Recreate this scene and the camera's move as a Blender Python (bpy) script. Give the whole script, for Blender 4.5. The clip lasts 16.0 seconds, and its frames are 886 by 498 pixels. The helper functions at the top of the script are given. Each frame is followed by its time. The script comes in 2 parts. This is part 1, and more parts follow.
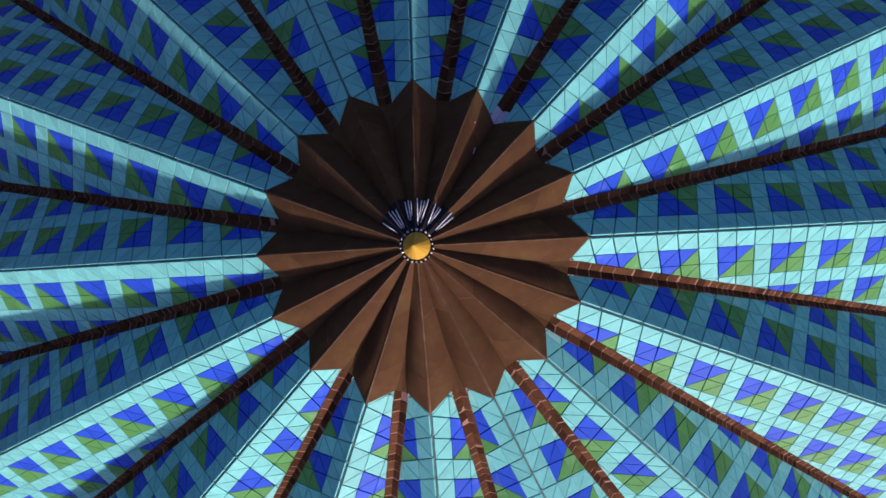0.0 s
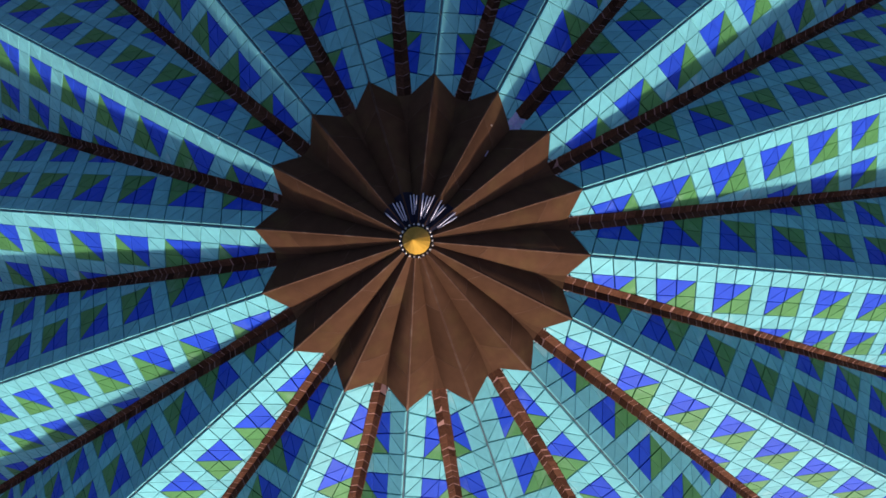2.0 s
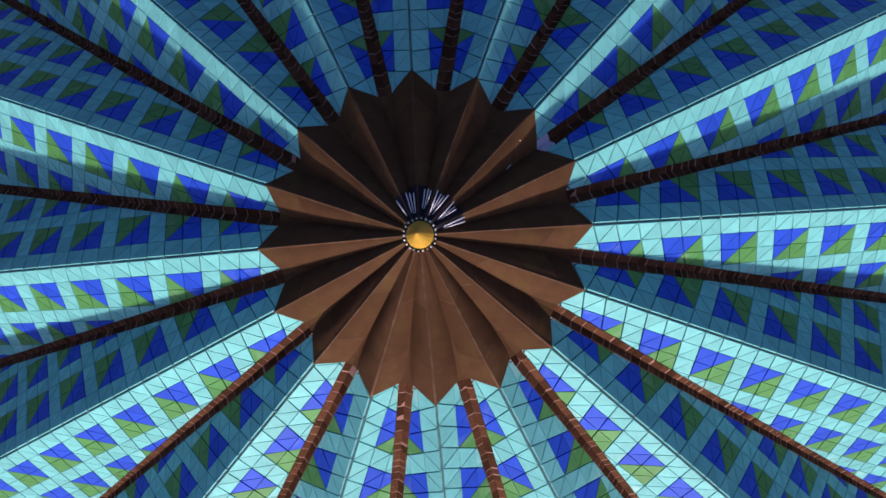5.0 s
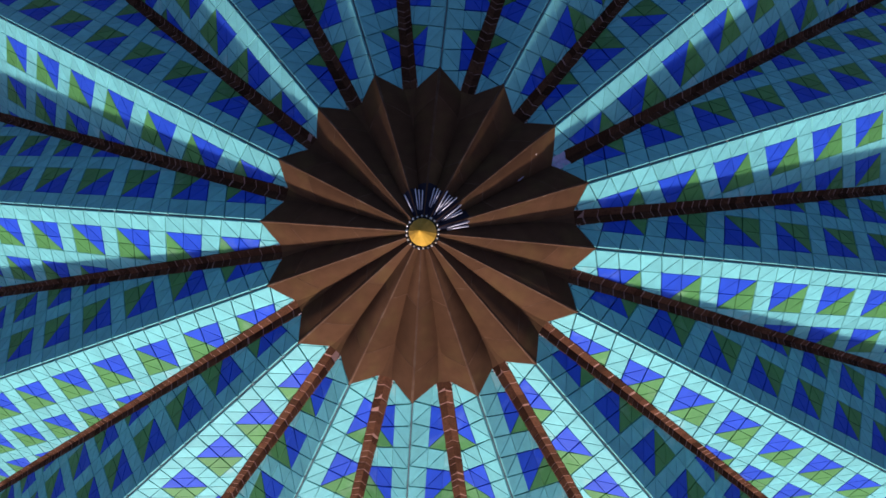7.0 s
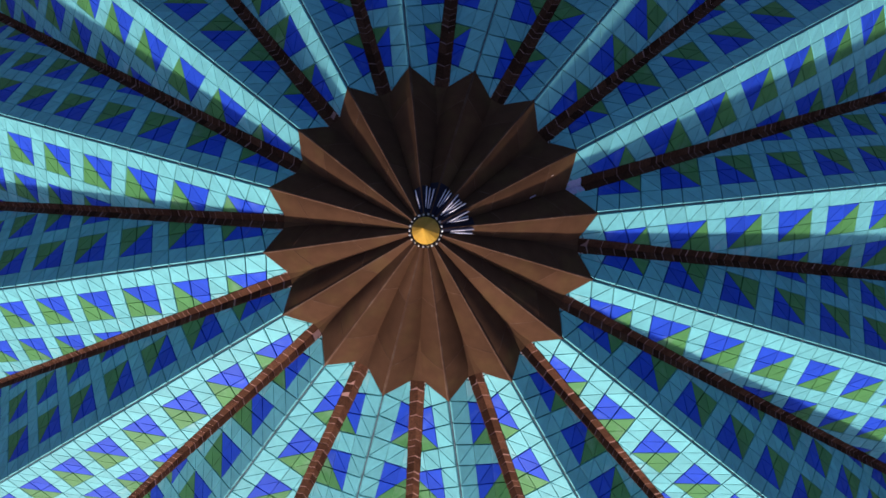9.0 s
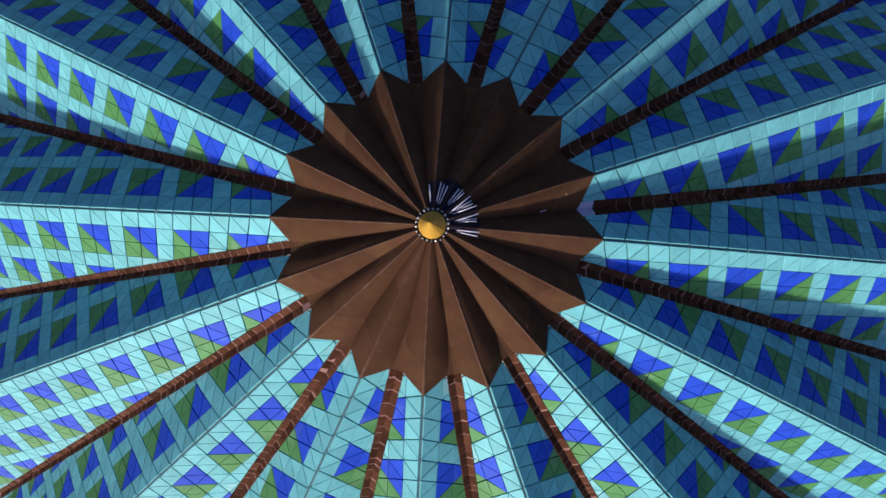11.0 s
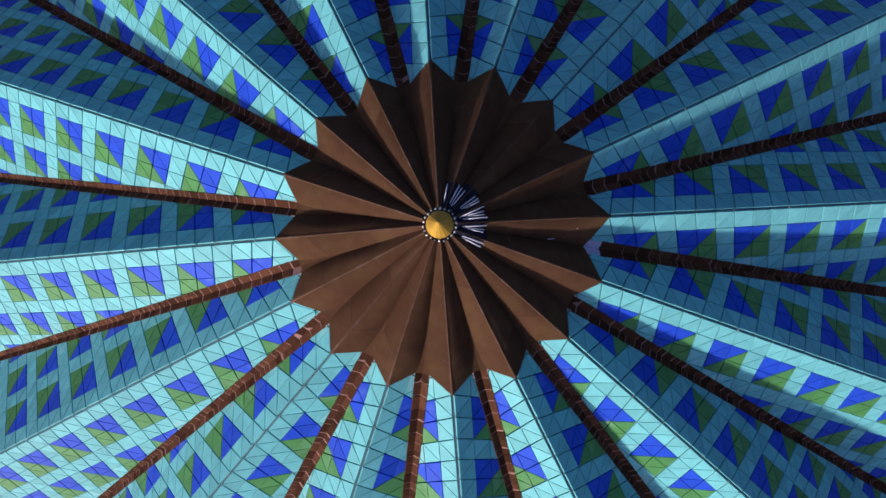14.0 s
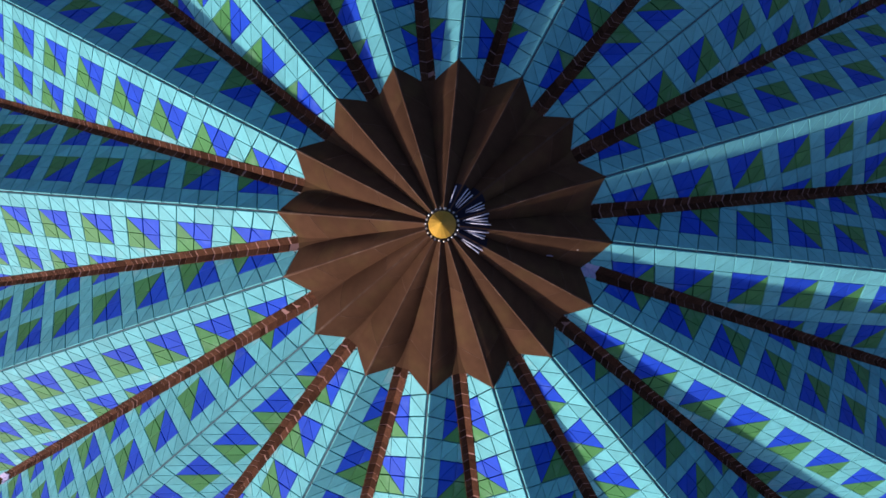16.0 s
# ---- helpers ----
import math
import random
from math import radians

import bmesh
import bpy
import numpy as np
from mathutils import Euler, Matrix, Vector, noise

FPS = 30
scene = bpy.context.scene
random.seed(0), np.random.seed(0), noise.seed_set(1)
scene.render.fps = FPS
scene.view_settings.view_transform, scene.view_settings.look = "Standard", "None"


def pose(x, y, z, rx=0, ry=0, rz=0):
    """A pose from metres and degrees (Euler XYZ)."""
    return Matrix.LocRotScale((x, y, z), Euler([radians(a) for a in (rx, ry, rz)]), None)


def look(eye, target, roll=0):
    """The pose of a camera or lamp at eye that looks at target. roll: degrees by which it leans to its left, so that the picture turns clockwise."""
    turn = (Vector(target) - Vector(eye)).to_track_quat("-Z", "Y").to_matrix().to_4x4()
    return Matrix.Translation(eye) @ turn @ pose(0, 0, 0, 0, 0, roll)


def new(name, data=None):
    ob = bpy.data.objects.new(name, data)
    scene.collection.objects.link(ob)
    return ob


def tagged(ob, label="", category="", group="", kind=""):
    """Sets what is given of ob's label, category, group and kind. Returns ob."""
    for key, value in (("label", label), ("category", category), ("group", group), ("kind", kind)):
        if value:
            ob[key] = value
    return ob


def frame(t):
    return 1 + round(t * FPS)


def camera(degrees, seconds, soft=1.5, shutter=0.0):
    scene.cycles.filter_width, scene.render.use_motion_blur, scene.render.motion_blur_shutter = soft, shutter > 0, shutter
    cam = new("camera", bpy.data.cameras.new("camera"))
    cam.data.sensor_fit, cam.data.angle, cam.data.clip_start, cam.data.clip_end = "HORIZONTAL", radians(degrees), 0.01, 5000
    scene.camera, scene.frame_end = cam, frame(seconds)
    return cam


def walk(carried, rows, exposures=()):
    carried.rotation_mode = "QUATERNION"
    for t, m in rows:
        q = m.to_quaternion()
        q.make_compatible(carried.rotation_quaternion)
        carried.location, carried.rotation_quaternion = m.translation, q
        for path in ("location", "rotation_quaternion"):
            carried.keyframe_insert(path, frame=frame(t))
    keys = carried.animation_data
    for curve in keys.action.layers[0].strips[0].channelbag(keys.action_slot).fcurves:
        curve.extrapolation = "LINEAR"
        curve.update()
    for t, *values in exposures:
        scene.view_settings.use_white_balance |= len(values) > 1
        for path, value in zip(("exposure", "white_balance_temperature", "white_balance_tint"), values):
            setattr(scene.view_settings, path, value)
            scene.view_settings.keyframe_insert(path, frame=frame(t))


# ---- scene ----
cam = camera(85.74, 16.0, soft=1.6)
WALK = [
    (0, pose(0.7016, -0.1108, 21.0564, 0.129, 1.832, -3.176)),
    (0.5, pose(0.6998, -0.1112, 21.0421, 0.188, 1.801, -1.327)),
    (1, pose(0.6977, -0.1115, 21.0281, 0.247, 1.776, 0.662)),
    (1.5, pose(0.6955, -0.1126, 21.0146, 0.278, 1.733, 2.468)),
    (2, pose(0.6926, -0.1164, 21.0012, 0.212, 1.657, 4.540)),
    (2.5, pose(0.6866, -0.1177, 20.9935, 0.233, 1.641, 6.876)),
    (3, pose(0.6796, -0.1176, 20.9918, 0.313, 1.635, 9.475)),
    (3.5, pose(0.6733, -0.1168, 20.9938, 0.409, 1.633, 11.898)),
    (4, pose(0.6710, -0.1151, 20.9971, 0.490, 1.570, 14.131)),
    (6.5, pose(0.6916, -0.0780, 21.0105, 0.574, 1.629, 24.917)),
    (7, pose(0.6825, -0.0600, 21.0099, 0.593, 1.668, 27.220)),
    (7.5, pose(0.6740, -0.0388, 21.0082, 0.646, 1.704, 29.137)),
    (8, pose(0.6666, -0.0174, 21.0074, 0.682, 1.718, 32.045)),
    (8.5, pose(0.6616, 0.0013, 21.0084, 0.648, 1.693, 35.225)),
    (9, pose(0.6563, 0.0173, 21.0106, 0.596, 1.664, 38.338)),
    (11.5, pose(0.5886, -0.0001, 21.0478, 0.284, 1.464, 51.646)),
    (12, pose(0.5716, 0.0072, 21.0477, 0.241, 1.419, 54.596)),
    (12.5, pose(0.5514, 0.0154, 21.0461, 0.237, 1.437, 57.177)),
    (13, pose(0.5324, 0.0245, 21.0428, 0.192, 1.447, 59.497)),
    (13.5, pose(0.5136, 0.0345, 21.0389, 0.149, 1.448, 61.500)),
    (14, pose(0.4960, 0.0448, 21.0364, 0.090, 1.442, 63.707)),
    (14.5, pose(0.4792, 0.0545, 21.0358, 0.015, 1.429, 65.957)),
    (15, pose(0.4626, 0.0638, 21.0363, -0.062, 1.424, 68.577)),
    (15.5, pose(0.4470, 0.0735, 21.0375, -0.144, 1.393, 70.761)),
    (16, pose(0.4302, 0.0835, 21.0393, -0.188, 1.378, 72.739)),
]
walk(cam, WALK, exposures=[(0, -0.02, 6070, 29), (8, -0.06, 5950, 28), (16, -0.13, 5720, 28)])

# ---- light: a low sun and a clear sky ----
SUN_AZ, SUN_EL = 156.5, 17.8        # degrees clockwise from +Y, and above the horizon
world = bpy.data.worlds.new("sky")
scene.world = world
world.use_nodes = True
wn = world.node_tree
sky = wn.nodes.new("ShaderNodeTexSky")
sky.sky_type, sky.sun_disc = "NISHITA", False
sky.ozone_density, sky.dust_density = 3.4, 3.4
sky.sun_elevation, sky.sun_rotation = radians(SUN_EL), radians(SUN_AZ)
wn.nodes["Background"].inputs["Strength"].default_value = 0.115
wn.links.new(sky.outputs[0], wn.nodes["Background"].inputs["Color"])
sun = new("sun", bpy.data.lights.new("sun", "SUN"))
sun.data.energy, sun.data.angle, sun.data.color = 4.15, radians(2.0), (1.0, 0.94, 0.72)
to_sun = Vector((math.cos(radians(SUN_EL)) * math.sin(radians(SUN_AZ)),
                 math.cos(radians(SUN_EL)) * math.cos(radians(SUN_AZ)), math.sin(radians(SUN_EL))))
sun.matrix_world = look(to_sun * 100, (0, 0, 0))


# ---- materials ----
def material(name, color, rough=0.5, metal=0.0, vary=0.1, grain=30.0, bump=0.1, stain=None, stain_scale=2.0, stain_amount=0.3, spec=0.5):
    """Base colour varied from piece to piece, by fine grain and by larger stains, with a fine relief."""
    m = bpy.data.materials.new(name)
    m.use_nodes = True
    n, l = m.node_tree.nodes, m.node_tree.links
    b = n["Principled BSDF"]
    b.inputs["Metallic"].default_value = metal
    b.inputs["Specular IOR Level"].default_value = spec
    geo = n.new("ShaderNodeNewGeometry")
    info = n.new("ShaderNodeObjectInfo")
    fine = n.new("ShaderNodeTexNoise")
    fine.inputs["Scale"].default_value, fine.inputs["Detail"].default_value = grain, 4
    wide = n.new("ShaderNodeTexNoise")
    wide.inputs["Scale"].default_value, wide.inputs["Detail"].default_value = stain_scale, 5
    for t in (fine, wide):
        l.new(geo.outputs["Position"], t.inputs["Vector"])
    # brightness factor from piece and grain
    add = n.new("ShaderNodeMath")
    add.operation = "ADD"
    l.new(info.outputs["Random"], add.inputs[0])
    l.new(geo.outputs["Random Per Island"], add.inputs[1])
    frac = n.new("ShaderNodeMath")
    frac.operation = "FRACT"
    l.new(add.outputs[0], frac.inputs[0])
    piece = n.new("ShaderNodeMapRange")
    piece.inputs["To Min"].default_value, piece.inputs["To Max"].default_value = 1 - vary, 1 + vary
    l.new(frac.outputs[0], piece.inputs["Value"])
    g = n.new("ShaderNodeMapRange")
    g.inputs["From Min"].default_value, g.inputs["From Max"].default_value = 0.25, 0.75
    g.inputs["To Min"].default_value, g.inputs["To Max"].default_value = 1 - vary * 0.8, 1 + vary * 0.8
    l.new(fine.outputs["Fac"], g.inputs["Value"])
    mul = n.new("ShaderNodeMath")
    mul.operation = "MULTIPLY"
    l.new(piece.outputs[0], mul.inputs[0])
    l.new(g.outputs[0], mul.inputs[1])
    mix = n.new("ShaderNodeMix")
    mix.data_type = "RGBA"
    mix.inputs["A"].default_value = (*color, 1)
    mix.inputs["B"].default_value = (*(stain or [c * 0.6 for c in color]), 1)
    sr = n.new("ShaderNodeMapRange")
    sr.inputs["From Min"].default_value, sr.inputs["From Max"].default_value = 0.5, 0.75
    sr.inputs["To Max"].default_value = stain_amount
    l.new(wide.outputs["Fac"], sr.inputs["Value"])
    l.new(sr.outputs[0], mix.inputs["Factor"])
    scale = n.new("ShaderNodeVectorMath")
    scale.operation = "SCALE"
    l.new(mix.outputs["Result"], scale.inputs[0])
    l.new(mul.outputs[0], scale.inputs["Scale"])
    l.new(scale.outputs[0], b.inputs["Base Color"])
    rr = n.new("ShaderNodeMapRange")
    rr.inputs["To Min"].default_value, rr.inputs["To Max"].default_value = rough * 0.8, min(1, rough * 1.25)
    l.new(wide.outputs["Fac"], rr.inputs["Value"])
    l.new(rr.outputs[0], b.inputs["Roughness"])
    if bump:
        bp = n.new("ShaderNodeBump")
        bp.inputs["Strength"].default_value, bp.inputs["Distance"].default_value = bump, 0.01
        l.new(fine.outputs["Fac"], bp.inputs["Height"])
        l.new(bp.outputs[0], b.inputs["Normal"])
    return m


AQUA = material("aqua_glaze", (0.172, 0.525, 0.535), 0.5, vary=0.105, grain=6, bump=0.12, stain=(0.125, 0.42, 0.455), stain_scale=1.3, stain_amount=0.45, spec=0.13)
BLUE = material("blue_glaze", (0.024, 0.079, 0.58), 0.5, vary=0.09, grain=6, bump=0.12, stain=(0.032, 0.07, 0.47), stain_scale=1.3, stain_amount=0.4, spec=0.11)
GREEN = material("green_glaze", (0.083, 0.265, 0.077), 0.5, vary=0.09, grain=6, bump=0.12, stain=(0.066, 0.20, 0.08), stain_scale=1.3, stain_amount=0.4, spec=0.18)
# the same glazes with lime washed out of the valley joints onto them
LIMED = {
    AQUA: material("limed_aqua_glaze", (0.172, 0.525, 0.535), 0.55, vary=0.105, grain=6, bump=0.12, stain=(0.46, 0.66, 0.62), stain_scale=2.6, stain_amount=0.5, spec=0.13),
    BLUE: material("limed_blue_glaze", (0.024, 0.079, 0.58), 0.55, vary=0.09, grain=6, bump=0.12, stain=(0.20, 0.28, 0.60), stain_scale=2.6, stain_amount=0.4, spec=0.11),
    GREEN: material("limed_green_glaze", (0.083, 0.265, 0.077), 0.55, vary=0.09, grain=6, bump=0.12, stain=(0.26, 0.42, 0.27), stain_scale=2.6, stain_amount=0.45, spec=0.16),
}
GROUT = material("dark_grout", (0.025, 0.075, 0.085), 0.9, vary=0.1, grain=60, bump=0.2, spec=0.1)
CLAY = material("brown_clay", (0.089, 0.0365, 0.0195), 0.85, vary=0.45, grain=22, bump=0.3, stain=(0.055, 0.022, 0.015), stain_scale=4, stain_amount=0.5, spec=0.02)
MORTAR = material("pink_mortar", (0.36, 0.19, 0.155), 0.9, vary=0.15, grain=40, bump=0.4, stain=(0.18, 0.09, 0.07), stain_scale=5, stain_amount=0.8, spec=0.1)
SHEET = material("brown_sheet_metal", (0.0885, 0.0425, 0.0225), 0.8, vary=0.14, grain=4.5, bump=0.3, stain=(0.107, 0.064, 0.026), stain_scale=1.8, stain_amount=0.75, spec=0.02)
SEAM = material("worn_brown_seam", (0.104, 0.052, 0.031), 0.7, vary=0.12, grain=12, bump=0.1, stain=(0.20, 0.14, 0.10), stain_scale=4.5, stain_amount=0.5, spec=0.08)
JOINT = material("grey_ridge_mortar", (0.17, 0.20, 0.22), 0.9, vary=0.12, grain=25, bump=0.3, stain=(0.08, 0.11, 0.12), stain_scale=3, spec=0.1)
HEAD = material("pale_pink_mortar", (0.60, 0.47, 0.42), 0.9, vary=0.15, grain=40, bump=0.4, spec=0.1)
DABS = material("white_mortar", (0.80, 0.80, 0.78), 0.9, vary=0.1, grain=40, bump=0.3, spec=0.1)
NAVY = material("dark_navy", (0.013, 0.011, 0.026), 0.6, vary=0.15, grain=10, bump=0.1, spec=0.2)
GOLD = material("gold", (0.84, 0.49, 0.062), 0.42, metal=0.45, vary=0.06, grain=14, bump=0.05, stain=(0.6, 0.36, 0.06))
WHITE = material("white_paint", (0.76, 0.71, 0.80), 0.45, vary=0.05, grain=20, bump=0.1)
BLACK = material("black_collar", (0.015, 0.014, 0.016), 0.5, vary=0.2, grain=20)
GLASS = material("silver_globe", (0.85, 0.82, 0.80), 0.22, metal=0.6, vary=0.05, grain=20, bump=0.0)
LIME = material("lavender_mortar", (0.62, 0.53, 0.70), 0.9, vary=0.12, grain=16, bump=0.6, stain=(0.35, 0.3, 0.42), stain_scale=6, stain_amount=0.6, spec=0.1)
RENDERED = material("plain_plaster", (0.55, 0.5, 0.43), 0.85, vary=0.06, grain=5, bump=0.2)
EARTH = material("dry_ground", (0.16, 0.14, 0.1), 0.95, vary=0.15, grain=0.6, bump=0.4, stain=(0.09, 0.11, 0.05), stain_scale=0.05, stain_amount=0.8)

# ---- the folded roof in numbers ----
E = 0.5                              # side of a triangular tile
N = 16                               # folds
ZT = 12.0                            # height of the ridges where the cap's points end
RT = 6.324 * E                       # their distance from the axis
AL = radians(17.85)                  # fall of the ridges
BE = radians(36.79)                  # tilt of a fold's side about its ridge
S0 = RT / math.cos(AL)               # ridge length from the (virtual) apex to the cap's points
HALF = math.pi / N
KV = math.tan(HALF) * math.cos(AL) / (math.cos(BE) + math.sin(BE) * math.sin(AL) * math.tan(HALF))   # width of a side per ridge length
EAVE = 33.0 * E                      # ridge length below the cap
NEAR = 16.0 * E                      # tiles nearer than this are single pieces
H3 = math.sqrt(3) / 2


def angle(k):
    """Direction of ridge k in plan (valleys lie at k + 0.5)."""
    return -k * 2 * math.pi / N


def facet(k, side):
    """Frame of one side of fold k: origin at the ridge beside the cap's point, along the ridge, down the side, and its normal."""
    a = angle(k)
    out, tan = Vector((math.cos(a), math.sin(a), 0)), Vector((math.sin(a), -math.cos(a), 0)) * side
    along = out * math.cos(AL) - Vector((0, 0, math.sin(AL)))
    up = out * math.sin(AL) + Vector((0, 0, math.cos(AL)))
    down = tan * math.cos(BE) - up * math.sin(BE)
    normal = along.cross(down)
    if normal.z < 0:
        normal.negate()
    return out * RT + Vector((0, 0, ZT)), along, down, normal


def width(s):
    return KV * (s + S0)


def surface(rho, a):
    """Height of the fold's side at a distance from the axis in plan direction a."""
    d = abs((a / (2 * HALF) + 0.5) % 1.0 - 0.5) * 2 * HALF
    p = rho * math.sin(d) / math.cos(BE)
    s = (rho * math.cos(d) + p * math.sin(BE) * math.sin(AL) - RT) / math.cos(AL)
    return ZT - s * math.sin(AL) - p * math.sin(BE) * math.cos(AL)


def valley(k):
    """Frame of the valley after ridge k: apex, direction, sideways, normal."""
    o, along, down, normal = facet(k, 1)
    apex = o - along * S0
    v = (along + down * KV)
    v.normalize()
    a = angle(k + 0.5)
    sidew = Vector((math.sin(a), -math.cos(a), 0))
    nrm = sidew.cross(v)
    if nrm.z < 0:
        nrm.negate()
    return apex, v, sidew, nrm


# ---- building helpers ----
def mesh_from(name, verts, faces, mat, smooth=False):
    me = bpy.data.meshes.new(name)
    me.from_pydata([tuple(v) for v in verts], [], faces)
    me.materials.append(mat)
    if smooth:
        me.polygons.foreach_set("use_smooth", [True] * len(me.polygons))
    me.update()
    return me


def child(name, me, parent, m=None, label=""):
    ob = new(name, me)
    ob.parent = parent
    if m is not None:
        ob.matrix_basis = m
    return tagged(ob, label)


def part(name, bm, mat, parent, label="", smooth=False):
    bmesh.ops.recalc_face_normals(bm, faces=bm.faces)
    me = bpy.data.meshes.new(name)
    bm.to_mesh(me)
    bm.free()
    me.materials.append(mat)
    if smooth:
        me.polygons.foreach_set("use_smooth", [True] * len(me.polygons))
    return child(name, me, parent, None, label)


def frame_matrix(o, x, y, z):
    return Matrix(((x.x, y.x, z.x, o.x), (x.y, y.y, z.y, o.y), (x.z, y.z, z.z, o.z), (0, 0, 0, 1)))


def prism(poly, lift, depth, bevel):
    """A flat piece over a convex outline: bevelled top at lift, sides going down by depth."""
    c = (sum(p[0] for p in poly) / len(poly), sum(p[1] for p in poly) / len(poly))
    n = len(poly)
    verts = []
    for p in poly:
        d = math.hypot(p[0] - c[0], p[1] - c[1])
        q = max(0.0, 1 - 2 * bevel / max(d, 1e-6))
        verts.append((c[0] + (p[0] - c[0]) * q, c[1] + (p[1] - c[1]) * q, lift))
    verts += [(p[0], p[1], lift - bevel * 0.7) for p in poly] + [(p[0], p[1], lift - depth) for p in poly]
    faces = [tuple(range(n))]
    for r in (0, n):
        faces += [(r + i, r + n + i, r + n + (i + 1) % n, r + (i + 1) % n) for i in range(n)]
    area = sum(poly[i][0] * poly[(i + 1) % n][1] - poly[(i + 1) % n][0] * poly[i][1] for i in range(n))
    if area < 0:
        faces = [tuple(reversed(f)) for f in faces]
    return verts, faces


def clip(poly, a, b, c):
    """The part of a convex outline where a*x + b*y <= c."""
    out = []
    for i, p in enumerate(poly):
        q = poly[(i + 1) % len(poly)]
        fp, fq = a * p[0] + b * p[1] - c, a * q[0] + b * q[1] - c
        if fp <= 0:
            out.append(p)
        if fp * fq < 0:
            t = fp / (fp - fq)
            out.append((p[0] + (q[0] - p[0]) * t, p[1] + (q[1] - p[1]) * t))
    return out


def area_of(poly):
    return abs(sum(poly[i][0] * poly[(i + 1) % len(poly)][1] - poly[(i + 1) % len(poly)][0] * poly[i][1] for i in range(len(poly)))) / 2


def inset(poly, gaps):
    """A triangle with each side moved in by its own gap (sides: along the ridge, slanted, across)."""
    c = (sum(p[0] for p in poly) / 3, sum(p[1] for p in poly) / 3)
    out = list(poly)
    for i in range(3):
        p, q = poly[i], poly[(i + 1) % 3]
        nx, ny = q[1] - p[1], p[0] - q[0]
        n = math.hypot(nx, ny)
        nx, ny = nx / n, ny / n
        if nx * (c[0] - p[0]) + ny * (c[1] - p[1]) > 0:
            nx, ny = -nx, -ny
        out = clip(out, nx, ny, nx * p[0] + ny * p[1] - gaps[i])
    return out


def tile_colour(i, j, upper):
    a, b = i % 3, (j - 1) % 3
    if i < 0 or j == 0 or a == 2 or b == 2:
        return AQUA
    return BLUE if a + b + (4 / 3 if upper else 2 / 3) < 2 else GREEN


GAPS = (0.0075, 0.0075, 0.0125)         # half joints: along the ridge, slanted, across


def tile_cells(shift):
    """All tiles of one side: outline in (along, down), colour, whole or cut."""
    out = []
    top = 0.031
    for j in range(0, 14):
        for i in range(-2 - j, 34):
            if i + j < -1:
                continue
            for upper in (False, True):
                cs = [(i + 1, j + 1), (i, j + 1), (i + 1, j)] if upper else [(i, j), (i + 1, j), (i, j + 1)]
                tri = [((s + w / 2 + shift) * E, w * H3 * E) for s, w in cs]
                tri = inset(tri, GAPS)
                poly = clip(tri, -KV, 1, KV * S0 - 0.05)
                poly = clip(poly, 1, 0, EAVE) if poly else poly
                poly = clip(poly, 0, -1, -top) if poly else poly
                if len(poly) < 3 or area_of(poly) < 0.004:
                    continue
                whole = len(poly) == 3 and abs(area_of(poly) - area_of(tri)) < 1e-6
                mat = tile_colour(i, j, upper)
                cx, cy = sum(q[0] for q in poly) / len(poly), sum(q[1] for q in poly) / len(poly)
                if KV * (cx + S0) - cy < 0.40:
                    mat = LIMED[mat]
                out.append((i, j, upper, poly, mat, whole))
    return out


LIFT, DEPTH, BEVEL = 0.022, 0.058, 0.004
BED = 0.040                          # depth of the slab under the tiles' backs
unit_tiles = {}
base_tri = inset([(0, 0), (E, 0), (E / 2, H3 * E)], GAPS)
mid = (sum(p[0] for p in base_tri) / 3, sum(p[1] for p in base_tri) / 3)
for mat in (AQUA, BLUE, GREEN, *LIMED.values()):
    for flip in (-1, 1):
        v, f = prism([(p[0] - mid[0], (p[1] - mid[1]) * flip) for p in base_tri], LIFT, DEPTH, BEVEL)
        unit_tiles[(mat.name, flip)] = mesh_from("tile", v, f, mat)


# ---- ground and the drum that carries the roof ----
bm = bmesh.new()
bmesh.ops.create_grid(bm, x_segments=8, y_segments=8, size=2500)
tagged(part("ground", bm, EARTH, None), "dry earth ground with patches of sparse grass", "ground", kind="structure")

bm = bmesh.new()
rv = (S0 + EAVE) * 0.86
for r in (rv, rv - 0.4):
    ring = [[bm.verts.new((r * math.cos(HALF * i), r * math.sin(HALF * i), 0.0 if low else surface(r, HALF * i) - 0.38)) for i in range(2 * N)] for low in (True, False)]
    for i in range(2 * N):
        bm.faces.new((ring[0][i], ring[0][(i + 1) % (2 * N)], ring[1][(i + 1) % (2 * N)], ring[1][i]))
tagged(part("wall_drum", bm, RENDERED, None), "plain plastered round wall under the folded roof", "wall", kind="structure")

# ---- roof folds: slab, ridge trim, far tiles; the single tiles come last in the file ----
folds = []
SHIFTS = {(0, -1): 0.09, (0, 1): 0.02, (1, -1): 0.01, (1, 1): 0.03, (2, -1): 0.02, (2, 1): 0.03, (3, -1): -0.06, (3, 1): 0.07, (4, -1): 0.14, (4, 1): 0.09, (5, -1): 0.13, (5, 1): 0.00, (6, -1): -0.07, (6, 1): -0.09, (7, -1): -0.08, (7, 1): -0.20, (8, -1): -0.31, (8, 1): -0.30, (9, -1): -0.16, (9, 1): 0.07, (10, -1): 0.10, (10, 1): -0.05, (11, -1): -0.06, (11, 1): -0.13, (12, -1): -0.11, (12, 1): -0.05, (13, -1): 0.02, (13, 1): -0.02, (14, -1): -0.02, (14, 1): 0.06, (15, -1): 0.08, (15, 1): 0.03}
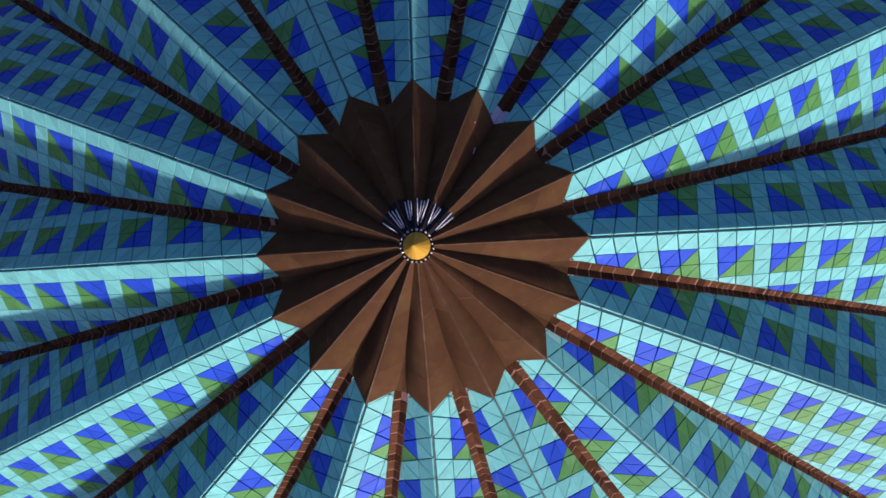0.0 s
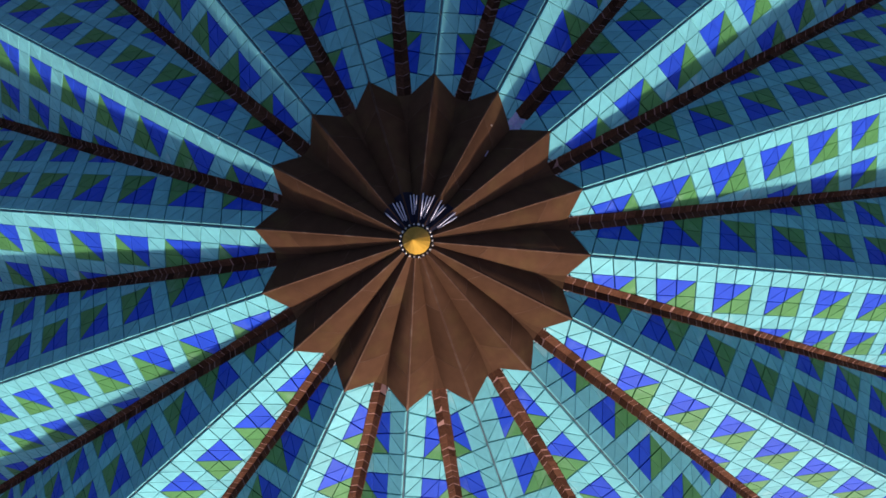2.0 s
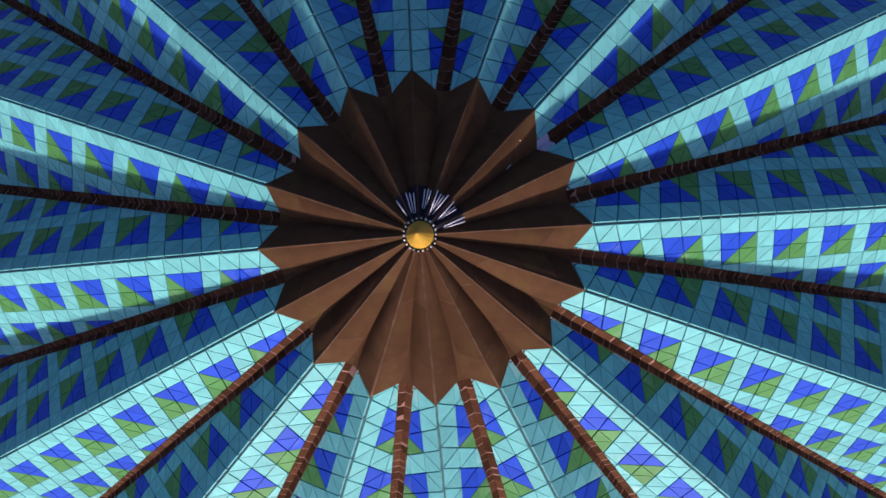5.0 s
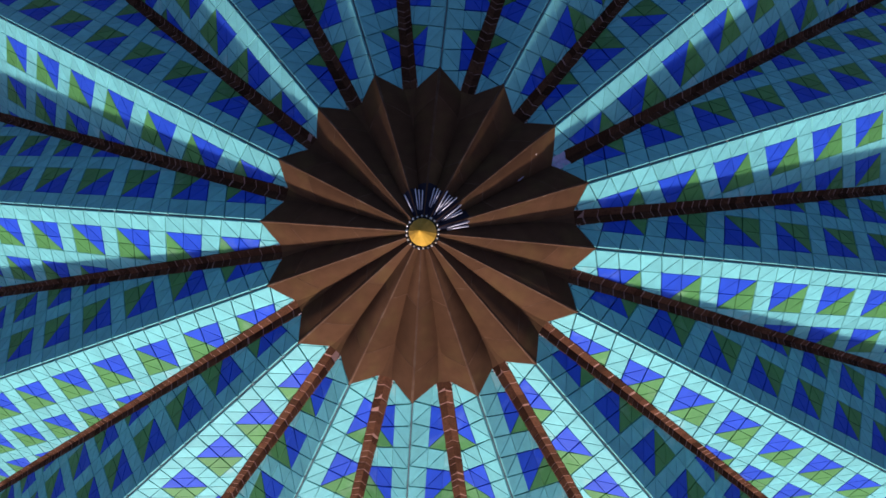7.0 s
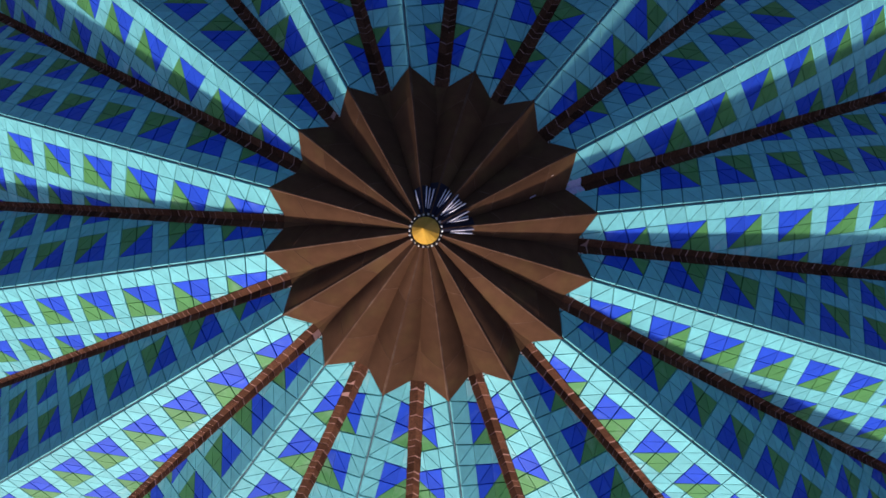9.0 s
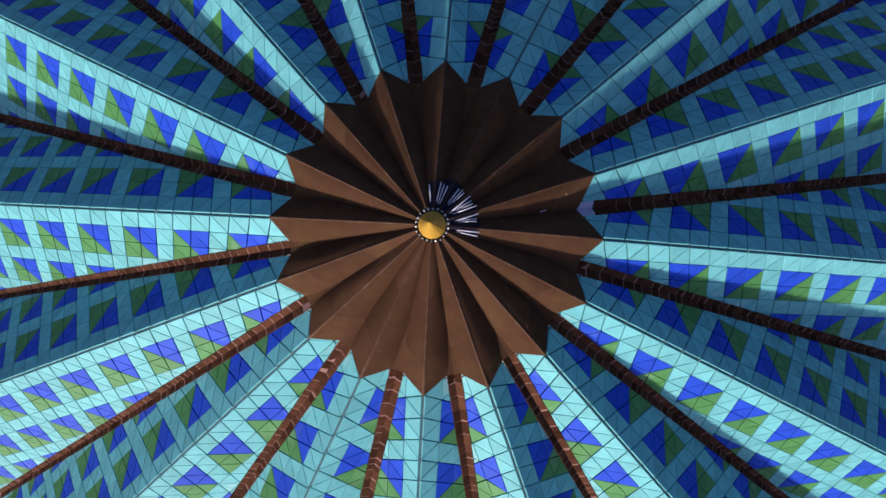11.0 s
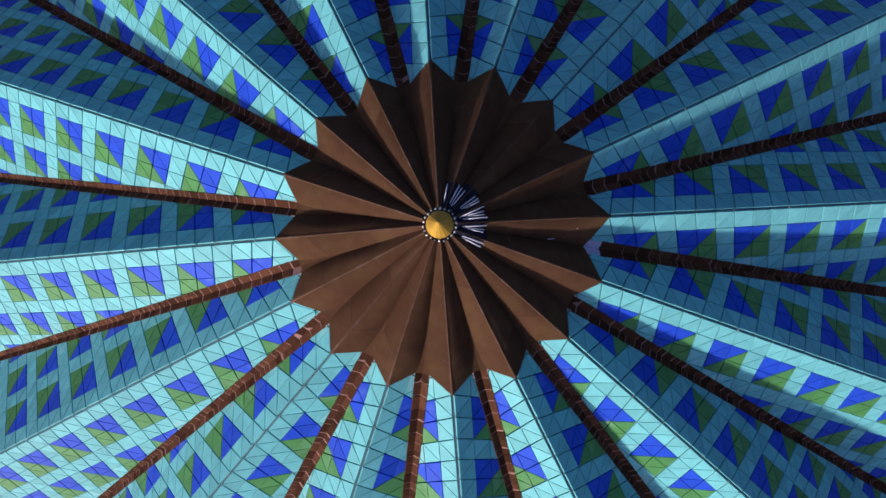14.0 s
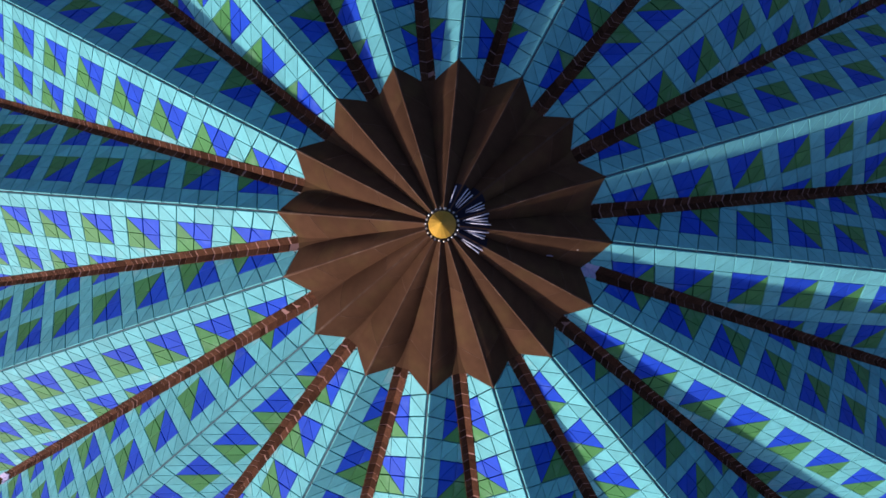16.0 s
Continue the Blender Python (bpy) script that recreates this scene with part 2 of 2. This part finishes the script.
for k in range(N):
    verts, faces = [], []
    for s in (-S0 + 0.3, EAVE + 0.06):
        o, along, down, _ = facet(k, -1)
        left = o + along * s + down * width(s)
        mid = o + along * s
        o, along, down, _ = facet(k, 1)
        right = o + along * s + down * width(s)
        for p in (left, mid, right):
            verts.append(p - Vector((0, 0, BED)))
        for p in (left, mid, right):
            verts.append(p - Vector((0, 0, 0.35)))
    faces = [(0, 1, 7, 6), (1, 2, 8, 7), (3, 9, 10, 4), (4, 10, 11, 5), (6, 7, 10, 9), (7, 8, 11, 10)]
    fold = new(f"roof_fold_{k + 1}", mesh_from("roof_fold", verts, faces, GROUT))
    tagged(fold, "folded roof bay clad in aqua, blue and green triangular glazed tiles", "roof", kind="structure")
    folds.append(fold)

    # recessed mortar joint along the ridge, with dabs of white mortar at some of the tile joints
    o, along, down, nrm = facet(k, 1)
    _, _, down2, nrm2 = facet(k, -1)
    up = (nrm + nrm2).normalized()
    a0, a1 = o + along * -0.05, o + along * EAVE
    bm = bmesh.new()
    prof = [down2 * 0.038 - up * 0.012, down2 * 0.010 - up * 0.024, down * 0.010 - up * 0.024, down * 0.038 - up * 0.012]
    rows_ = [[bm.verts.new(a0.lerp(a1, f / 24) + q) for q in prof] for f in range(25)]
    for r in range(24):
        for i in range(3):
            bm.faces.new((rows_[r][i], rows_[r][i + 1], rows_[r + 1][i + 1], rows_[r + 1][i]))
    part("ridge_joint", bm, GROUT, fold, "dark recessed joint along the ridge")
    bm = bmesh.new()
    prof = [down2 * 0.010 - up * 0.024, down2 * 0.006 - up * 0.018, down * 0.006 - up * 0.018, down * 0.010 - up * 0.024]
    rows_ = [[bm.verts.new(a0.lerp(a1, f / 24) + q) for q in prof] for f in range(25)]
    for r in range(24):
        for i in range(3):
            bm.faces.new((rows_[r][i], rows_[r][i + 1], rows_[r + 1][i + 1], rows_[r + 1][i]))
    part("ridge_bead", bm, JOINT, fold, "narrow grey mortar bead in the ridge joint")
    drng = random.Random(k + 400)
    bm = bmesh.new()
    for i in range(1, 26):
        if drng.random() < 0.22:
            at = o + along * ((i + SHIFTS[(k, drng.choice((-1, 1)))]) * E) + up * 0.001
            bmesh.ops.create_icosphere(bm, subdivisions=1, radius=drng.uniform(0.007, 0.013),
                                       matrix=Matrix.Translation(at) @ pose(0, 0, 0, drng.uniform(0, 90), drng.uniform(0, 90), 0))
    tagged(part("mortar_dabs", bm, DABS, fold, "small white mortar dabs"), kind="stuff")

# ---- clay ribs in the valleys ----
VS = math.hypot(1, KV)               # valley length per ridge length
NOTCH = S0 / (1 + KV / math.sqrt(3)) * VS      # distance from the apex to the cap's notches
RIB_W, RIB_LIFT, RIB_SKEW = 0.188, 0.038, 0.024


def valley_side(k, side):
    """Frame of one flank of the valley after ridge k: apex, down the valley, up the flank, normal."""
    o, along, down, nrm = facet(k if side > 0 else (k + 1) % N, side)
    apex = o - along * S0
    v = (along + down * KV).normalized()
    x = nrm.cross(v).normalized()
    if x.dot(down) > 0:
        x.negate()
    return apex, v, x, nrm


def rib_piece_mesh(length, hand):
    """One clay lining tile on a flank of the valley: slanted ends, worn edges."""
    bow = [(0.010, 0.0), (RIB_W * 0.35, -RIB_SKEW * 0.18), (RIB_W * 0.7, -RIB_SKEW * 0.52), (RIB_W, -RIB_SKEW)]
    poly = bow + [(x, y + length) for x, y in reversed(bow)]
    v, f = prism([(p[0] * hand, p[1]) for p in poly], RIB_LIFT, 0.03, 0.006)
    return mesh_from("rib_tile", v, f, CLAY)


rng = random.Random(7)
RIB_LENGTHS = [0.16, 0.20, 0.24, 0.28, 0.31, 0.34, 0.58]
rib_meshes = {(q, sd): rib_piece_mesh(q, sd) for q in RIB_LENGTHS for sd in (-1, 1)}
BROKEN = 13                          # the valley whose rib has lost its top end
for k in range(N):
    start = NOTCH - 0.25 + (0.66 if k == BROKEN else 0.0)
    end = (S0 + EAVE) * VS - 0.1
    verts, faces = [], []
    for side in (-1, 1):
        apex, v, x, nrm = valley_side(k, side)
        n0 = len(verts)
        for d in (start + 0.01, end):
            skew = -RIB_SKEW
            verts += [apex + v * d - nrm * 0.03, apex + v * d + nrm * (RIB_LIFT - 0.005), apex + v * (d + skew) + x * (RIB_W - 0.014) + nrm * (RIB_LIFT - 0.007), apex + v * (d + skew) + x * (RIB_W - 0.014) - nrm * 0.03]
        faces += [tuple(n0 + t for t in f) for f in ((0, 1, 2, 3), (4, 7, 6, 5), (1, 5, 6, 2), (2, 6, 7, 3), (0, 4, 5, 1), (3, 7, 4, 0))]
    rib = new(f"valley_rib_{k + 1}", mesh_from("valley_rib", verts, faces, MORTAR))
    tagged(rib, "brown clay lining tiles with pale mortar joints in the roof valley", "valley lining", kind="structure")
    pos = start
    while pos < end - 0.4:
        q = rng.choice(RIB_LENGTHS[:4])
        if pos < start + 1.8:
            q = 0.58 if pos < start + 0.1 else rng.choice(RIB_LENGTHS[3:6])
        slip = rng.choice((0, 0, 0, 0.022, -0.022)) if pos > start + 1.2 else 0
        for side in (-1, 1):
            apex, v, x, nrm = valley_side(k, side)
            hand = 1 if x.cross(v).dot(nrm) > 0 else -1
            o = apex + v * (pos + (slip if side > 0 else 0)) + nrm * rng.uniform(-0.003, 0.003)
            m = frame_matrix(o, x * hand, v, nrm) @ pose(0, 0, 0, rng.uniform(-0.7, 0.7), rng.uniform(-0.9, 0.9), rng.uniform(-1.2, 1.2))
            child("rib_tile", rib_meshes[(q, hand)], rib, m)
        pos += q + rng.uniform(0.014, 0.025)

    # dabs of mortar where the head of the lining meets the crown
    if k != BROKEN:
        for kk, side in ((k, 1), ((k + 1) % N, -1)):
            o, along, down, nrm = facet(kk, side)
            pc = (KV * (S0 + 0.02) - RIB_W - 0.005) / (1 + KV / math.sqrt(3))
            _, v, x, _ = valley_side(k, 1 if kk == k else -1)
            for reach in (0.02, rng.uniform(0.07, 0.12)):
                at = o + along * (0.03 - pc / math.sqrt(3)) + down * pc + v * reach + nrm * 0.034
                bm = bmesh.new()
                bmesh.ops.create_icosphere(bm, subdivisions=2, radius=1.0)
                for vert in bm.verts:
                    vert.co *= 1 + 0.35 * noise.noise(vert.co * 1.7 + Vector((k * 3.1, side * 2.3, reach * 50)))
                    vert.co = at + v * (vert.co.x * rng.uniform(0.023, 0.027)) + x * (vert.co.y * 0.010) + nrm * (vert.co.z * 0.011)
                part("mortar_dab", bm, HEAD, rib, "pale mortar dab", smooth=True)


def rough_patch(name, k, d0, d1, half, thick, seed, lift):
    """A lumpy smear of mortar lining both flanks of a valley."""
    nu, nv = 12, 5
    bm = bmesh.new()
    base = []
    for side in (-1, 1):
        apex, v, x, nrm = valley_side(k, side)
        grid = []
        for i in range(nu + 1):
            row = []
            for j in range(nv + 1):
                edge = 1 + 0.22 * noise.noise(Vector((i * 0.45, side * 5.0, seed)))
                d = d0 + (d1 - d0) * i / nu + 0.03 * noise.noise(Vector((j * 0.9, side * 3.0 + i, seed + 9)))
                rise = lift + thick * noise.noise(Vector((i * 0.8, j * 0.9 * side, seed + 4)))
                row.append(bm.verts.new(apex + v * d + x * (half * edge * j / nv) + nrm * (max(rise, 0.008) if 0 < j else lift)))
            grid.append(row)
        for i in range(nu):
            for j in range(nv):
                bm.faces.new((grid[i][j], grid[i + 1][j], grid[i + 1][j + 1], grid[i][j + 1]))
    bmesh.ops.remove_doubles(bm, verts=bm.verts, dist=0.02)
    bmesh.ops.recalc_face_normals(bm, faces=bm.faces)
    ret = bmesh.ops.extrude_face_region(bm, geom=bm.faces[:])
    for vert in [g for g in ret["geom"] if isinstance(g, bmesh.types.BMVert)]:
        vert.co.z -= 0.06
    return part(name, bm, LIME, None, smooth=False)


tagged(rough_patch("mortar_patch", BROKEN, NOTCH - 0.15, NOTCH + 0.44, 0.17, 0.012, 3, 0.026),
       "pale lavender mortar smear where the clay rib has broken away", "mortar patch")

tagged(rough_patch("mortar_patch", 3, (S0 + 30.2 * E) * VS, (S0 + 31.4 * E) * VS, 0.22, 0.05, 5, 0.06),
       "pale pinkish mortar heap at the foot of a clay valley lining", "mortar patch")

# ---- pleated brown cap ----
cap = new("pleated_crown", None)
cap.location = (0, 0, ZT)
tagged(cap, "pleated brown sheet-metal crown with sixteen points on a tiled roof", "roof crown")
CAP_IN = -S0 + 0.30 / math.cos(AL)
UPCAP = 0.050


def dip(s, q):
    """The sheets come down on the tiles towards the points of the crown."""
    return 0.021 * (1 - q) * max(0.0, 1 + s / 0.8)


def swell(s, q, seed):
    """Height of a sheet over the fold's flat side: a slow swelling between ridge and valley, dying out at the points, and small buckles."""
    fade = min(1.0, max(0.0, -s / 0.7))
    belly = 0.082 * width(s) * 4 * q * (1 - q) * (0.25 + 0.75 * fade * fade * (3 - 2 * fade))
    buckle = noise.noise(Vector((s * 1.4, width(s) * q * 2.5, seed * 3.7))) * 0.022 * math.sin(math.pi * q)
    return UPCAP + belly + buckle * (1 - dip(s, q) / 0.021) - dip(s, q)



def sheet(k, side, s0, s1, slant0, seed):
    """One metal sheet of a fold's side, from s0 to s1 along the ridge; its edges run back towards the hub like the tiles' slant."""
    o, along, down, nrm = facet(k, side)
    o = o - Vector((0, 0, ZT))
    nu, nv = 6, 9
    bm = bmesh.new()
    grid = []

    def edge(s, q, slant):
        return s - slant * width(s) / (1 + KV / math.sqrt(3)) * q / math.sqrt(3)

    for i in range(nu + 1):
        row = []
        for j in range(nv + 1):
            q = j / nv
            a, z = edge(s0, q, slant0), edge(s1, q, 1.0)
            top_s = a + (z - a) * i / nu
            p = width(top_s) * q
            row.append(bm.verts.new(o + along * top_s + down * p + Vector((0, 0, swell(top_s, q, seed) / nrm.z))))
        grid.append(row)
    for i in range(nu):
        for j in range(nv):
            bm.faces.new((grid[i][j], grid[i + 1][j], grid[i + 1][j + 1], grid[i][j + 1]))
    bmesh.ops.recalc_face_normals(bm, faces=bm.faces)
    ret = bmesh.ops.extrude_face_region(bm, geom=bm.faces[:])
    for vert in [g for g in ret["geom"] if isinstance(g, bmesh.types.BMVert)]:
        vert.co.z -= 0.014
    bmesh.ops.recalc_face_normals(bm, faces=bm.faces)
    for f in bm.faces:
        f.smooth = f.normal.z > 0.2
    for e in bm.edges:
        e.smooth = all(f.smooth for f in e.link_faces)
    return part("metal_sheet", bm, SHEET, cap)


def lap_strip(k, side, s, seed):
    """The paler folded lap where two sheets meet."""
    o, along, down, nrm = facet(k, side)
    o = o - Vector((0, 0, ZT))
    bm = bmesh.new()
    rows_ = []
    for i in range(10):
        q = 0.03 + 0.94 * i / 9
        c0 = s - width(s) / (1 + KV / math.sqrt(3)) * q / math.sqrt(3)
        p = width(c0) * q
        e = o + along * c0 + down * p + Vector((0, 0, swell(c0, q, seed) / nrm.z))
        rows_.append([bm.verts.new(e + along * a + nrm * h) for a, h in ((-0.008, -0.006), (-0.005, 0.0035), (0.005, 0.0035), (0.008, -0.006))])
    for r in range(9):
        for i in range(3):
            bm.faces.new((rows_[r][i], rows_[r + 1][i], rows_[r + 1][i + 1], rows_[r][i + 1]))
    part("lap", bm, SEAM, cap, "paler folded lap")


for k in range(N):
    for side in (-1, 1):
        jr = random.Random(k * 2 + side)
        cut1, cut2 = -S0 * 0.58 + jr.uniform(-0.1, 0.1), -S0 * 0.20 + jr.uniform(-0.08, 0.08)
        sheet(k, side, CAP_IN, cut1, 0.0, k * 2 + side)
        sheet(k, side, cut1, cut2, 1.0, k * 2 + side)
        sheet(k, side, cut2, 0.02, 1.0, k * 2 + side)
        lap_strip(k, side, cut1, k * 2 + side)
        lap_strip(k, side, cut2, k * 2 + side)
    o, along, down, nrm = facet(k, 1)
    _, _, down2, nrm2 = facet(k, -1)
    up = (nrm + nrm2).normalized()
    o = o + Vector((0, 0, (UPCAP + 0.004) / nrm.z - ZT))
    bm = bmesh.new()
    prof = [down2 * 0.046 - up * 0.010, down2 * 0.034 + up * 0.004, down2 * 0.020 + up * 0.010, down2 * 0.006 + up * 0.011,
            down * 0.006 + up * 0.011, down * 0.020 + up * 0.010, down * 0.034 + up * 0.004, down * 0.046 - up * 0.010]
    ends = [[bm.verts.new(o + along * s + q * w - Vector((0, 0, dip(s, 0) / nrm.z))) for q in prof] for s, w in ((CAP_IN, 0.55), (-0.8, 0.9), (0.02, 0.8))]
    for r in range(2):
        for i in range(7):
            bm.faces.new((ends[r][i], ends[r][i + 1], ends[r + 1][i + 1], ends[r + 1][i]))
    bm.faces.new(ends[2])
    part("ridge_seam", bm, SEAM, cap, "lighter worn ridge seam", smooth=True)

# thin sheets added for the dark navy tone round the finial's foot, on the side of the rods
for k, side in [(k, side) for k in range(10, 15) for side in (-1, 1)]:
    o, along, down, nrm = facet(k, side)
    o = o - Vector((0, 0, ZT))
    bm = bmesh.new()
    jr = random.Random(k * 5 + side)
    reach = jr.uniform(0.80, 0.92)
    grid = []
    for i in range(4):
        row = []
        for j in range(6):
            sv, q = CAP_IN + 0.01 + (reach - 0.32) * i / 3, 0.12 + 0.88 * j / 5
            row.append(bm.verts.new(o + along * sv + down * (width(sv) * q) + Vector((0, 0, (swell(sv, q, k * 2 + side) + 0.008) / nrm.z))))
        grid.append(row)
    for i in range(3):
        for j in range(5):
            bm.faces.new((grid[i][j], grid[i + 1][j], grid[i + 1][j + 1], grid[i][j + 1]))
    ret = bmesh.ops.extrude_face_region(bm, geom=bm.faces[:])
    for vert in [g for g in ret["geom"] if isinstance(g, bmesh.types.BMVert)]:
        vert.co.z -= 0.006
    part("flashing", bm, NAVY, cap, "thin dark navy overlay on the crown")

# plates that carry the sheet across the heads of the valley linings
for k in range(N):
    if k == BROKEN:
        continue
    pc = (KV * (S0 + 0.02) - 0.185) / (1 + KV / math.sqrt(3))
    corners = []
    for kk, side in ((k, 1), ((k + 1) % N, -1)):
        o, along, down, nrm = facet(kk, side)
        corners.append(o + along * (0.02 - pc / math.sqrt(3)) + down * pc + Vector((0, 0, (UPCAP + 0.004) / nrm.z - ZT)))
    apex, v, sidew, nrm = valley(k)
    tip = apex + v * (NOTCH - 0.85) + Vector((0, 0, UPCAP * 1.3 + 0.004 - ZT))
    mid = (corners[0] + corners[1]) / 2 - Vector((0, 0, 0.03))
    bm = bmesh.new()
    vs = [bm.verts.new(p) for p in (tip, corners[0], mid, corners[1])]
    bm.faces.new((vs[0], vs[1], vs[2]))
    bm.faces.new((vs[0], vs[2], vs[3]))
    ret = bmesh.ops.extrude_face_region(bm, geom=bm.faces[:])
    for vert in [g for g in ret["geom"] if isinstance(g, bmesh.types.BMVert)]:
        vert.co.z -= 0.012
    part("valley_plate", bm, SHEET, cap)

# ---- finial: collar, ring of small globes, gold cone ----
ZC = ZT + 1.795 * E
finial = new("roof_finial", None)
finial.location = (0, 0, ZC)
tagged(finial, "faceted gold cone finial with a dark collar and small white globes", "finial")
bm = bmesh.new()
bmesh.ops.create_cone(bm, cap_ends=True, segments=40, radius1=0.318, radius2=0.303, depth=0.30, matrix=Matrix.Translation((0, 0, -0.10)))
part("collar", bm, BLACK, finial, "black metal collar")
bm = bmesh.new()
bmesh.ops.create_cone(bm, cap_ends=True, segments=16, radius1=0.238, radius2=0.006, depth=0.70, matrix=Matrix.Translation((0, 0, 0.42)))
bmesh.ops.create_cone(bm, cap_ends=True, segments=16, radius1=0.231, radius2=0.238, depth=0.03, matrix=Matrix.Translation((0, 0, 0.057)))
part("cone", bm, GOLD, finial, "gold faceted cone")
bm = bmesh.new()
bmesh.ops.create_uvsphere(bm, u_segments=12, v_segments=8, radius=0.0235)
globe = part("globe", bm, GLASS, finial, "small silver globe", smooth=True)
GLOBES = 22
for i in range(GLOBES):
    a = 2 * math.pi * (i + 0.3) / GLOBES
    jit = random.Random(i + 31)
    r = 0.278 + jit.uniform(-0.008, 0.008)
    m = Matrix.Translation((r * math.cos(a), r * math.sin(a), 0.066)) @ Matrix.Scale(jit.uniform(0.75, 1.15), 4)
    if i == 0:
        globe.matrix_basis = m
    else:
        child("globe", globe.data, finial, m, "small silver globe")

# ---- white rods lying in the cap's folds beside the finial: plan angle, reach at both ends ----
RODS = [(-143, -143, 38, 73), (-129, -127, 40, 78), (-124.5, -122.5, 38, 76), (-120, -117, 38, 74), (-104, -102.5, 46, 81), (-100, -98, 45, 82),
        (-97, -94.5, 52, 80), (-84, -86, 37, 84), (-83, -81, 43, 81), (-81, -77, 48, 81), (-78, -72.5, 40, 85), (-58.5, -62.5, 38, 83), (-58, -57.5, 46, 79),
        (-57, -54, 44, 78), (-37, -40, 40, 84), (-34, -35, 42, 82)]
for a0, a1, r0, r1 in RODS:
    ends = []
    for a, r in ((a0, r0), (a1, r1)):
        w = -radians(a)
        rho = r * 0.00966
        ends.append(Vector((rho * math.cos(w), rho * math.sin(w), surface(rho, w) + UPCAP + 0.012 + 0.48 * (rho - r0 * 0.00966))))
    d = ends[1] - ends[0]
    bm = bmesh.new()
    bmesh.ops.create_cone(bm, cap_ends=True, segments=8, radius1=0.010, radius2=0.010, depth=d.length,
                          matrix=Matrix.Translation((ends[0] + ends[1]) / 2) @ d.to_track_quat("Z", "Y").to_matrix().to_4x4())
    tagged(part("white_rod", bm, WHITE, None, smooth=True), "thin white painted rod lying in a fold of the brown cap", "rod", "rods beside the finial")



def litter(name, x, y, length, breadth, mat, label, category):
    """A small flake lying on a sheet of the crown, its long side pointing outwards."""
    rho, a = math.hypot(x, y), math.atan2(y, x)
    k = round(-a / (2 * HALF)) % N
    off = (-a - k * 2 * HALF + math.pi) % (2 * math.pi) - math.pi
    side = 1 if off > 0 else -1
    _, along, down, nrm = facet(k, side)
    p = rho * math.sin(abs(off)) / math.cos(BE)
    sv = (rho * math.cos(off) + p * math.sin(BE) * math.sin(AL) - RT) / math.cos(AL)
    at = Vector((x, y, surface(rho, a) + swell(sv, p / width(sv), k * 2 + side) / nrm.z + 0.010))
    bm = bmesh.new()
    bmesh.ops.create_grid(bm, x_segments=5, y_segments=3, size=0.5)
    for vert in bm.verts:
        u, w = vert.co.x, vert.co.y
        edge = 1 + 0.3 * noise.noise(Vector((u * 6, w * 6, x)))
        vert.co = at + along * (u * length * edge) + nrm.cross(along) * (w * breadth * edge) + nrm * (0.012 * u * u + 0.004 * w)
    ret = bmesh.ops.extrude_face_region(bm, geom=bm.faces[:])
    for vert in [g for g in ret["geom"] if isinstance(g, bmesh.types.BMVert)]:
        vert.co -= nrm * 0.014
    tagged(part(name, bm, mat, None), label, category)


litter("scrap", 1.10, 1.715, 0.13, 0.024, LIME, "small pale lilac scrap lying in a fold of the brown crown", "scrap")
litter("flake", 1.149, 2.24, 0.020, 0.016, HEAD, "tiny pale flake lying on the brown metal crown", "flake")

# ---- glazed tiles, piece by piece ----
cells_of = {}
cut_meshes = {}
trng = random.Random(11)
for k in range(N):
    for side in (-1, 1):
        shift = SHIFTS.get((k, side), 0.06)
        if shift not in cells_of:
            cells_of[shift] = tile_cells(shift)
        o, along, down, nrm = facet(k, side)
        q = nrm.cross(along)
        flip = 1 if q.dot(down) > 0 else -1
        far_v, far_f = {}, {}
        for i, j, upper, poly, mat, whole in cells_of[shift]:
            cx, cy = sum(p[0] for p in poly) / len(poly), sum(p[1] for p in poly) / len(poly)
            if cx < NEAR:
                m = frame_matrix(o + along * cx + down * cy, along, q, nrm)
                m = m @ pose(0, 0, 0, trng.gauss(0, 0.55), trng.gauss(0, 0.55), 0)
                if whole:
                    m = m @ pose(0, 0, 0, 0, 0, 180 if upper else 0)
                    child("tile", unit_tiles[(mat.name, flip)], folds[k], m)
                else:
                    key = (shift, flip, i, j, upper)
                    if key not in cut_meshes:
                        pv, pf = prism([(p[0] - cx, (p[1] - cy) * flip) for p in poly], LIFT, DEPTH, BEVEL)
                        cut_meshes[key] = mesh_from("tile", pv, pf, mat)
                    child("tile", cut_meshes[key], folds[k], m)
            else:
                pv, pf = prism([(p[0], p[1] * flip) for p in poly], LIFT + trng.uniform(-0.002, 0.002), DEPTH, BEVEL)
                vs, fs = far_v.setdefault(mat.name, []), far_f.setdefault(mat.name, [])
                n0 = len(vs)
                vs += [o + along * p[0] + q * p[1] + nrm * p[2] for p in pv]
                fs += [tuple(n0 + t for t in f) for f in pf]
        for mat in (AQUA, BLUE, GREEN, *LIMED.values()):
            if mat.name in far_v:
                tagged(child("far_tiles", mesh_from("far_tiles", far_v[mat.name], far_f[mat.name], mat), folds[k]), kind="stuff")
